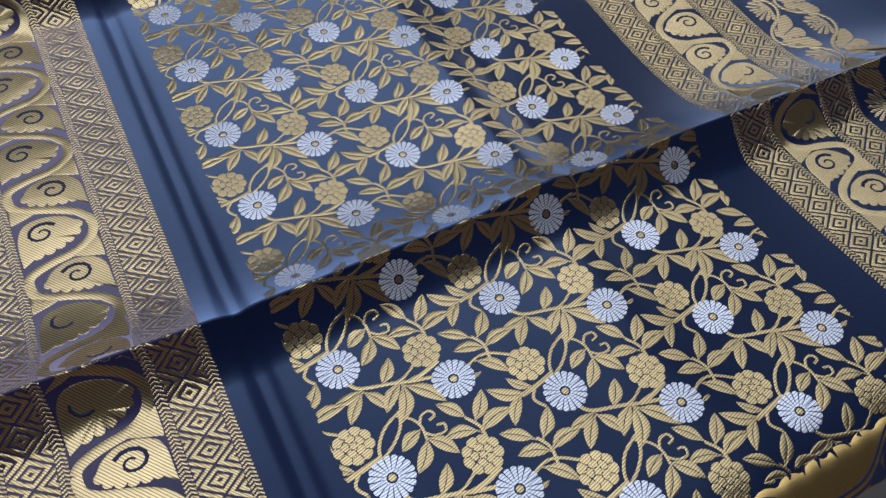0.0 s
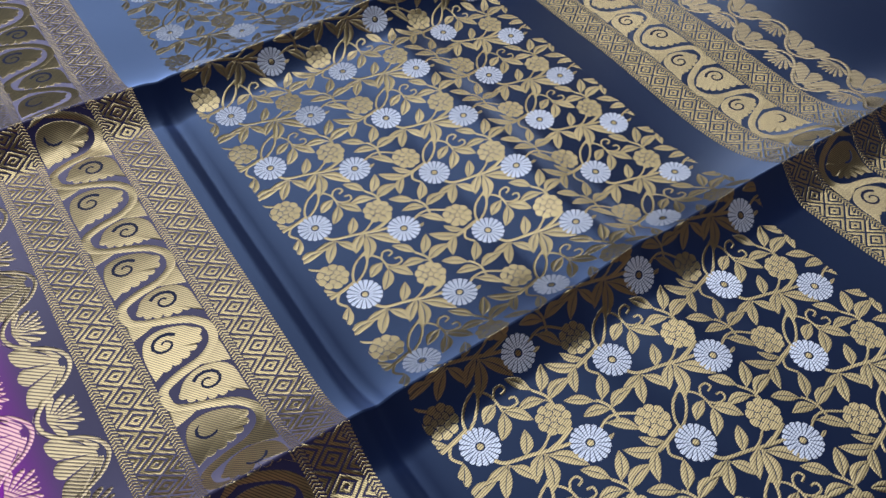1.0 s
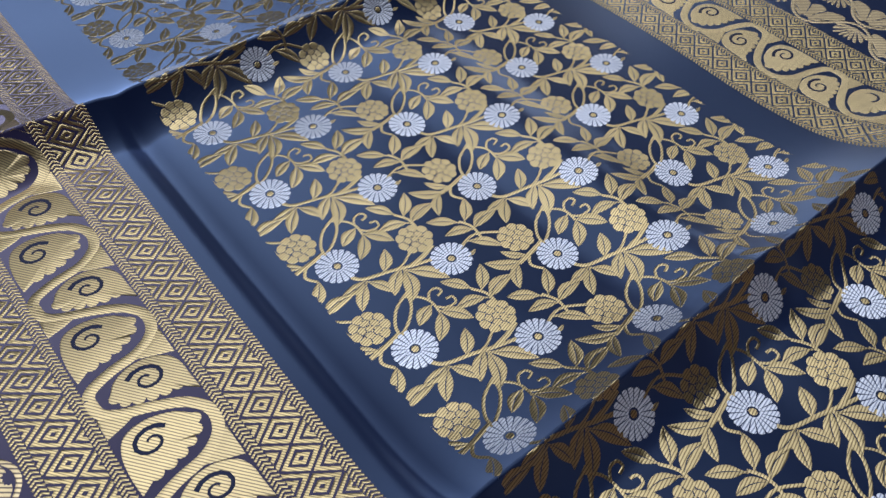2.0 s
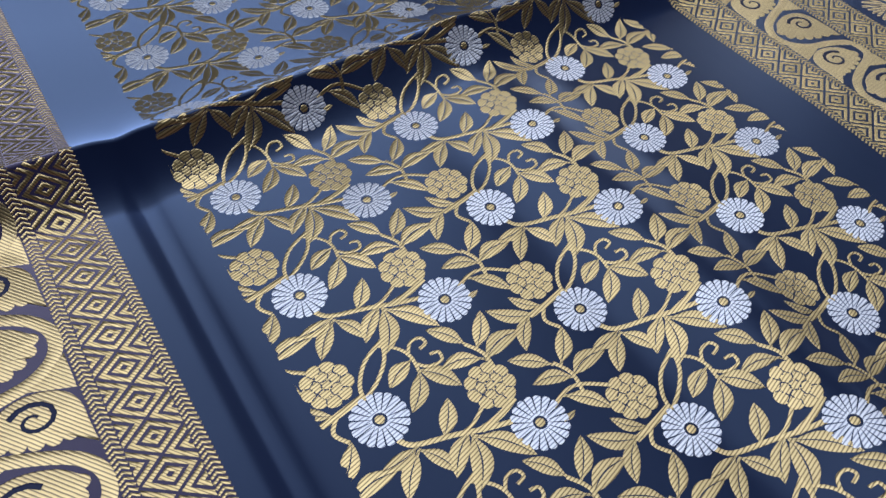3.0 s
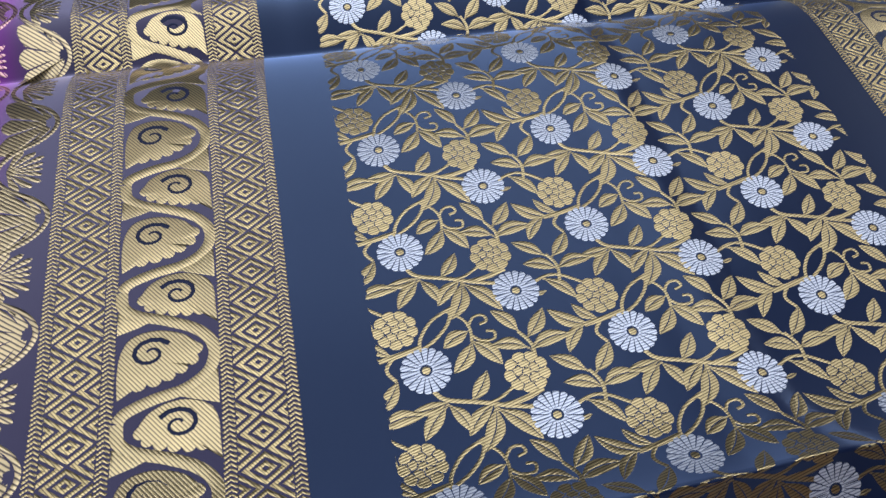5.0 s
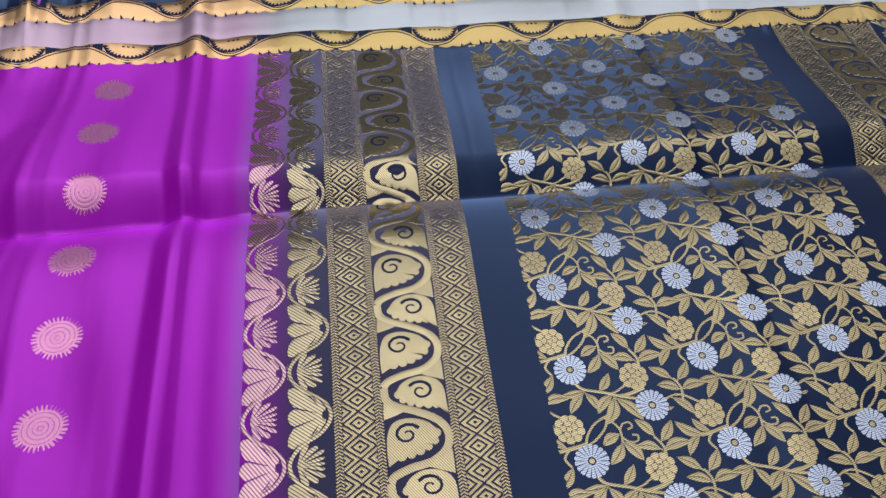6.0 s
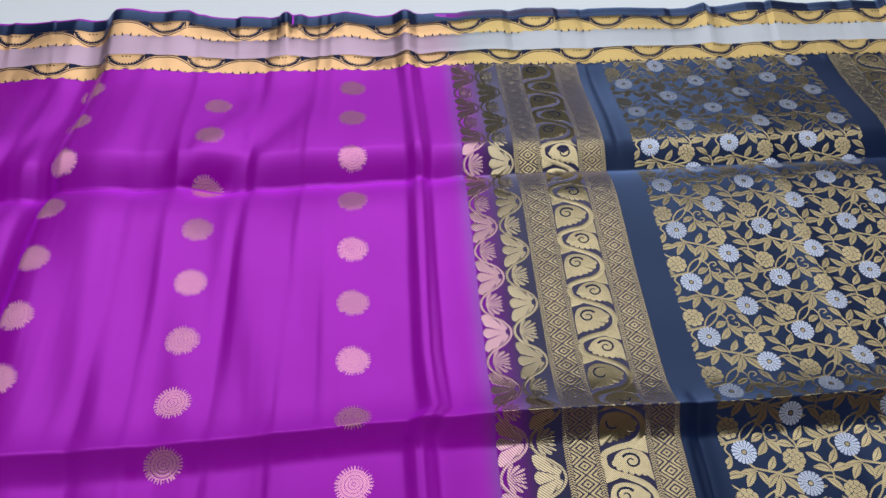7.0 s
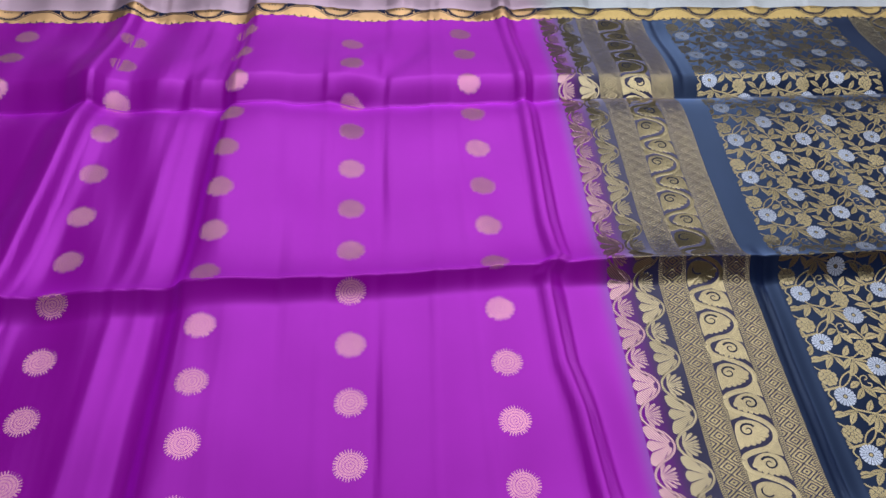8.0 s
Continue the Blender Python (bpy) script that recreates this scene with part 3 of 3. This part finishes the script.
def medallion(x, s):
    w = Weave()

    def shape(r, a):
        tooth = math.cos(34 * a) > 0
        if r >= 1.2:
            return 0.0160 if tooth else 0.0128, -0.00015
        if r >= 1:
            return 0.0155 if tooth else 0.0124, 0.0002 if tooth else -0.0002
        ring = r in (0.13, 0.36, 0.60, 0.84)
        return 0.0124 * r, -0.0001 if ring else 0.0003
    polar(w, x, s, (0.09, 0.13, 0.17, 0.32, 0.36, 0.40, 0.56, 0.60, 0.64, 0.80, 0.84, 0.88, 0.97, 1.0, 1.2), 136, shape)
    w.make("medallion", butta_thread, body, "round pink-gold woven medallion")


for x, s0 in ((-0.3245, -0.0015), (-0.4759, 0.1577), (-0.6203, 0.0632), (-0.7668, 0.0414), (-0.913, 0.063), (-1.06, 0.032)):
    for j in range(-12, 12):
        s = s0 + j * MEDAL
        if NEAR_IN + 0.005 < s < BORDER_IN - 0.01:
            medallion(x, s)

# ---- brocade bands ----


def mirrored(flip):
    return (lambda u: STRIPE_0 + STRIPE_1 - u) if flip else (lambda u: u)


def diamond_strip(c, parent, flip, phase, mat):
    """A column of nested lozenges between two herringbone edges; c is its middle."""
    fx = mirrored(flip)
    p = PITCH / 4
    half = 0.0098
    n0, n1 = int(NEAR_IN / p) - 1, int(BORDER_IN / p) + 1
    clip = (min(fx(c - half), fx(c + half)), max(fx(c - half), fx(c + half)), NEAR_IN, BORDER_IN)
    rings = [(0.12, -0.0003), (0.17, 0.0005), (0.40, 0.0005), (0.45, -0.0003), (0.60, -0.0003), (0.65, 0.0005), (0.88, 0.0005), (0.93, -0.0003)]

    def lozenge(w, cu, cs):
        v, h, f = [(fx(cu), cs)], [-0.0003], []
        for r, hh in rings:
            for q, t in ((1, 0), (0.5, 0.5), (0, 1), (-0.5, 0.5), (-1, 0), (-0.5, -0.5), (0, -1), (0.5, -0.5)):
                v.append((fx(cu + half * r * q), cs + p / 2 * r * t)), h.append(hh)
        for k in range(8):
            f.append((0, 1 + k, 1 + (k + 1) % 8))
            for i in range(len(rings) - 1):
                a, b = 1 + 8 * i + k, 1 + 8 * i + (k + 1) % 8
                f.append((a, a + 8, b + 8, b))
        w.add(v, h, f)
    sides = Weave(clip)
    for k in range(n0, n1):
        w = Weave(clip)
        lozenge(w, c, k * p + phase)
        w.make("lozenge", mat, parent)
        lozenge(sides, c - half, (k + 0.5) * p + phase), lozenge(sides, c + half, (k + 0.5) * p + phase)
    sides.make("lozenge_rest", mat, parent, "", "stuff")
    h = Weave((-9, 9, NEAR_IN, BORDER_IN))
    step = 0.0021
    for side in (-1, 1):
        e = c + side * 0.0125
        for k in range(int(NEAR_IN / step), int(BORDER_IN / step) + 1):
            s = k * step
            h.strip([(fx(e - 0.0024), s - 0.0008), (fx(e), s + 0.0008), (fx(e + 0.0024), s - 0.0008)], 0.00125, 0.0004)
    h.make("herringbone_edging", mat, parent, "", "stuff")


def spiral(cx, cs, r, turns, start, hand):
    pts = []
    for k in range(int(turns * 12) + 1):
        a = start + hand * k / 12 * 2 * math.pi
        q = r * (0.18 + 0.82 * k / (turns * 12))
        pts.append((cx + q * math.cos(a), cs + q * math.sin(a) * 0.85))
    return pts


VINE = [(-120, 61), (-119, 53), (-113, 48), (-101, 43.5), (-89, 37), (-83, 28), (-85, 18), (-94, 11), (-107, 8), (-117, 4), (-120, 0)]


def scalloped(smooth_side, notches, hand):
    """A leaf outline: one smooth side and one of rounded scallops between notches."""
    out = spline(smooth_side, 4)
    for (ax, ay), (bx, by) in zip(notches, notches[1:]):
        dx, dy = bx - ax, by - ay
        for t, k in ((0.0, 0.0), (0.12, 0.26), (0.35, 0.42), (0.65, 0.42), (0.88, 0.26)):
            out.append((ax + dx * t - dy * k * hand, ay + dy * t + dx * k * hand))
    return out


LOBE_R = scalloped([(-119.5, 10.5), (-120, 20), (-119, 30), (-115, 37), (-106, 39), (-96, 36), (-90.5, 31)], [(-90.5, 31), (-90.5, 25.5), (-94, 21.5), (-98.5, 19), (-103.5, 17), (-109, 16), (-115, 15.5)], 1)
LOBE_L = scalloped([(-82, 40.5), (-82.5, 49), (-83, 57), (-86, 63), (-93, 66.5), (-101, 66.5), (-108, 63), (-111.5, 58)], [(-111.5, 58), (-110, 53), (-106, 50.5), (-101, 49), (-96, 47.5), (-91, 47), (-86.5, 46.5)], -1)


def grown(outline, k):
    cx, cy = (sum(p[i] for p in outline) / len(outline) for i in (0, 1))
    return [(cx + (a - cx) * k, cy + (b - cy) * k) for a, b in outline]


def swirl_strip(parent, flip, mat):
    fx = mirrored(flip)
    clip = (min(fx(-0.1225), fx(-0.0805)), max(fx(-0.1225), fx(-0.0805)), NEAR_IN, BORDER_IN)
    for k in range(-10, 8):
        o = k * PITCH
        if o + 0.07 < NEAR_IN or o > BORDER_IN:
            continue
        P = lambda a, b: (fx(a * MM), b * MM + o)
        w = Weave(clip)
        w.strip([P(a, b) for a, b in spline(VINE, 5)], 0.0058, 0.0006)
        w.make("scroll_vine", mat, parent)
        for lobe, sp, hand in ((LOBE_R, (-108, 29), -1), (LOBE_L, (-97, 57), 1)):
            w = Weave(clip)
            w.pad([P(a, b) for a, b in grown(lobe, 1.06)], 0.0006, 0.95)
            w.make("scroll_leaf", mat, parent)
            w = Weave(clip)
            w.strip([P(a, b) for a, b in spiral(sp[0], sp[1], 8.5, 1.35, 2.6 if hand < 0 else 0.5, hand)], lambda t: 0.0012 + 0.0016 * t, 0.0011)
            w.make("spiral_line", dark_thread, parent, "dark spiral outline")
        for tri in ([(-121.5, 51), (-121.5, 39.5), (-113, 42), (-106, 45), (-113, 47)], [(-81.5, 18), (-81.5, 2), (-90, 5), (-98, 8), (-90, 11)]):
            w = Weave(clip)
            w.pad([P(a, b) for a, b in tri], 0.0005, 0.85)
            w.make("corner_leaf", mat, parent)


def lotus_strip(c, phase, parent, flip, mat):
    """A wavy stem with half lotuses on one side and small palmettes on the other."""
    fx = mirrored(flip)
    for k in range(-10, 8):
        o = k * PITCH + phase
        if o + 0.03 < NEAR_IN or o - 0.03 > BORDER_IN:
            continue
        clip = (-9, 9, NEAR_IN, BORDER_IN)
        P = lambda a, b: (fx(c + a), o + b)
        w = Weave(clip)
        w.strip([P(0.0125 * math.copysign(abs(math.cos(2 * math.pi * t / 24)) ** 0.75, math.cos(2 * math.pi * t / 24)), (t / 24) * PITCH) for t in range(25)], 0.0026, 0.0006)
        w.make("lotus_stem", mat, parent)
        def fan(name, bx, by, facing, petals, spread, length, squash, label):
            w = Weave(clip)

            def shape(r, a):
                d = (math.degrees(a) - facing + 180) % 360 - 180
                q = d / spread * petals / 2
                lobe = 1 - 2 * abs((q + (0.5 if petals % 2 else 0.0)) % 1 - 0.5)
                if abs(d) > spread:
                    return 0.0015 * r, -0.0003
                size = min(length / max(0.2, math.cos(radians(d))), length * 1.3) * ((0.70 if petals > 5 else 0.80) + (0.30 if petals > 5 else 0.20) * (1 - (1 - lobe) ** 2))
                if r >= 1:
                    return size, -0.0003
                return size * r, -0.0003 if lobe < (0.22 if petals > 5 else 0.10) and r > 0.25 else 0.0005
            pts = Weave()
            polar(pts, 0, 0, (0.2, 0.4, 0.6, 0.8, 0.95, 1.0), 120, shape)
            out = []
            for u, t in zip(pts.u, pts.s):
                b = by + t * squash
                c0 = math.cos(2 * math.pi * b / PITCH)
                stem = 0.0125 * math.copysign(abs(c0) ** 0.75, c0)
                q = max(min(bx + u, stem - 0.0021), -0.0140) if facing else min(max(bx + u, stem + 0.0021), 0.0138)
                out.append(P(q, b))
            w.add(out, pts.h, pts.f)
            w.make(name, mat, parent, label)
        fan("lotus", 0.0095, 0.0, 180, 5, 88, 0.0236, 1.0, "half lotus in gold thread")
        fan("palmette", -0.0080, PITCH / 2, 0, 9, 84, 0.0165, 0.66, "small palmette in gold thread")


for parent, flip in ((band_l, False), (band_r, True)):
    diamond_strip(-0.0660, parent, flip, 0.0020, lozenge_gold)
    diamond_strip(-0.1365, parent, flip, 0.0090, lozenge_gold)
    swirl_strip(parent, flip, gold_band)
    lotus_strip(-0.1655, 0.0470, parent, flip, lotus_gold)
    lotus_strip(-0.1935, 0.0165, parent, flip, lotus_gold if flip else rose_gold)

# ---- borders along both long edges ----


def border_band(s_out, s_in, sign, phase, name):
    """A gold band with a scalloped edge, vine lines and half flowers; sign points from its straight to its scalloped edge."""
    base = Weave((LEFT_END, RIGHT_END, -9, 9))
    width = abs(s_in - s_out)
    x = LEFT_END
    pts_top, pts_low = [], []
    while x <= RIGHT_END:
        f = ((x - phase) / WIDE) % 1
        sc = 0.0030 * abs(math.sin(math.pi * 6 * f)) ** 0.7
        pts_top.append((x, s_out)), pts_low.append((x, s_out + sign * (width - 0.0030 + sc)))
        x += WIDE / 48
    v, h, fc = [], [], []
    for a, b in zip(pts_top, pts_low):
        for t, hh in ((0, 0.0011), (0.03, 0.0021), (0.35, 0.0021), (0.65, 0.0021), (0.97, 0.0021), (1, 0.0004)):
            v.append((a[0] + (b[0] - a[0]) * t, a[1] + (b[1] - a[1]) * t)), h.append(hh)
    for i in range(len(pts_top) - 1):
        for k in range(5):
            fc.append((6 * i + k, 6 * i + k + 1, 6 * i + 7 + k, 6 * i + 6 + k))
    base.add(v, h, fc)
    ob = base.make(name, pale_gold, saree, "gold woven border with scalloped edge")
    for k in range(int((LEFT_END - phase) / WIDE), int((RIGHT_END - phase) / WIDE) + 1):
        x0 = phase + k * WIDE
        w = Weave((LEFT_END, RIGHT_END, -9, 9))
        V = lambda u, v: (x0 + u * WIDE, s_out + sign * width * v)
        dip = lambda u: 0.10 + 0.74 * math.cos(math.pi * u) ** 3
        for off in (-0.045, 0.07):
            w.strip([V(t / 32 - 0.5, dip(t / 32 - 0.5) + off) for t in range(33)], 0.0012, 0.0030, 0.0020)
        # the fan's saw-toothed rim
        rim = [(radians(8 + 164 * t / 30), 0.80 if t % 2 else 0.97) for t in range(31)]
        v = [V(0.225 * r * math.cos(a), 0.02 + 0.68 * r * math.sin(a)) for a, q in rim for r in (q, 1.05)]
        w.add(v, [0.0030] * len(v), [(2 * t, 2 * t + 1, 2 * t + 3, 2 * t + 2) for t in range(30)])
        for t in (-1, 0, 1):
            w.strip([V(0.045 * t - 0.012, 0.17), V(0.045 * t + 0.012, 0.17)], 0.0016, 0.0030, 0.0020)
        for h in (-1, 1):
            v = [V(h * 0.23, 0.03), V(h * 0.30, 0.03), V(h * 0.37, 0.06), V(h * 0.29, 0.20), V(h * 0.235, 0.34)]
            w.add(v, [0.0030] * 5, [(0, 1, 2, 3, 4)])
            for u, v0 in ((0.44, 0.80), (0.34, 0.84), (0.25, 0.90)):
                w.strip([V(h * u, v0), V(h * (u + 0.012), 1.0)], lambda q: 0.0006 + 0.0022 * q, 0.0030, 0.0020)
        w.make("vine_outline", dark_thread, ob)
    return ob


border_band(SILVER_0, BORDER_IN, -1, -0.1380, "gold_border")
border_band(GOLD_1, SILVER_1, -1, -0.0950, "gold_border")


def flat_band(name, s0, s1, mat, label):
    w = Weave((LEFT_END, RIGHT_END, -9, 9))
    n = 640
    v, h, f = [], [], []
    for i in range(n):
        x = LEFT_END + (RIGHT_END - LEFT_END) * i / (n - 1)
        for t, hh in ((0, 0.0009), (0.03, 0.0016), (0.33, 0.0016), (0.67, 0.0016), (0.97, 0.0016), (1, 0.0009)):
            v.append((x, s0 + (s1 - s0) * t)), h.append(hh)
    for i in range(n - 1):
        for k in range(5):
            f.append((6 * i + k, 6 * i + k + 1, 6 * i + 7 + k, 6 * i + 6 + k))
    w.add(v, h, f)
    w.make(name, mat, saree, label)


flat_band("silver_border", SILVER_0 - 0.0012, SILVER_1 + 0.0030, silver_band, "plain silver woven border strip")
flat_band("selvedge", GOLD_1 - 0.0012, HEM, navy_silk, "narrow navy selvedge")
near = lambda s: NEAR_IN - (s - BORDER_IN)
border_band(near(SILVER_0), near(BORDER_IN), 1, -0.1380, "gold_border")
border_band(near(GOLD_1), near(SILVER_1), 1, -0.0950, "gold_border")
flat_band("silver_border", near(SILVER_1) - 0.0030, near(SILVER_0) + 0.0012, silver_band, "plain silver woven border strip")
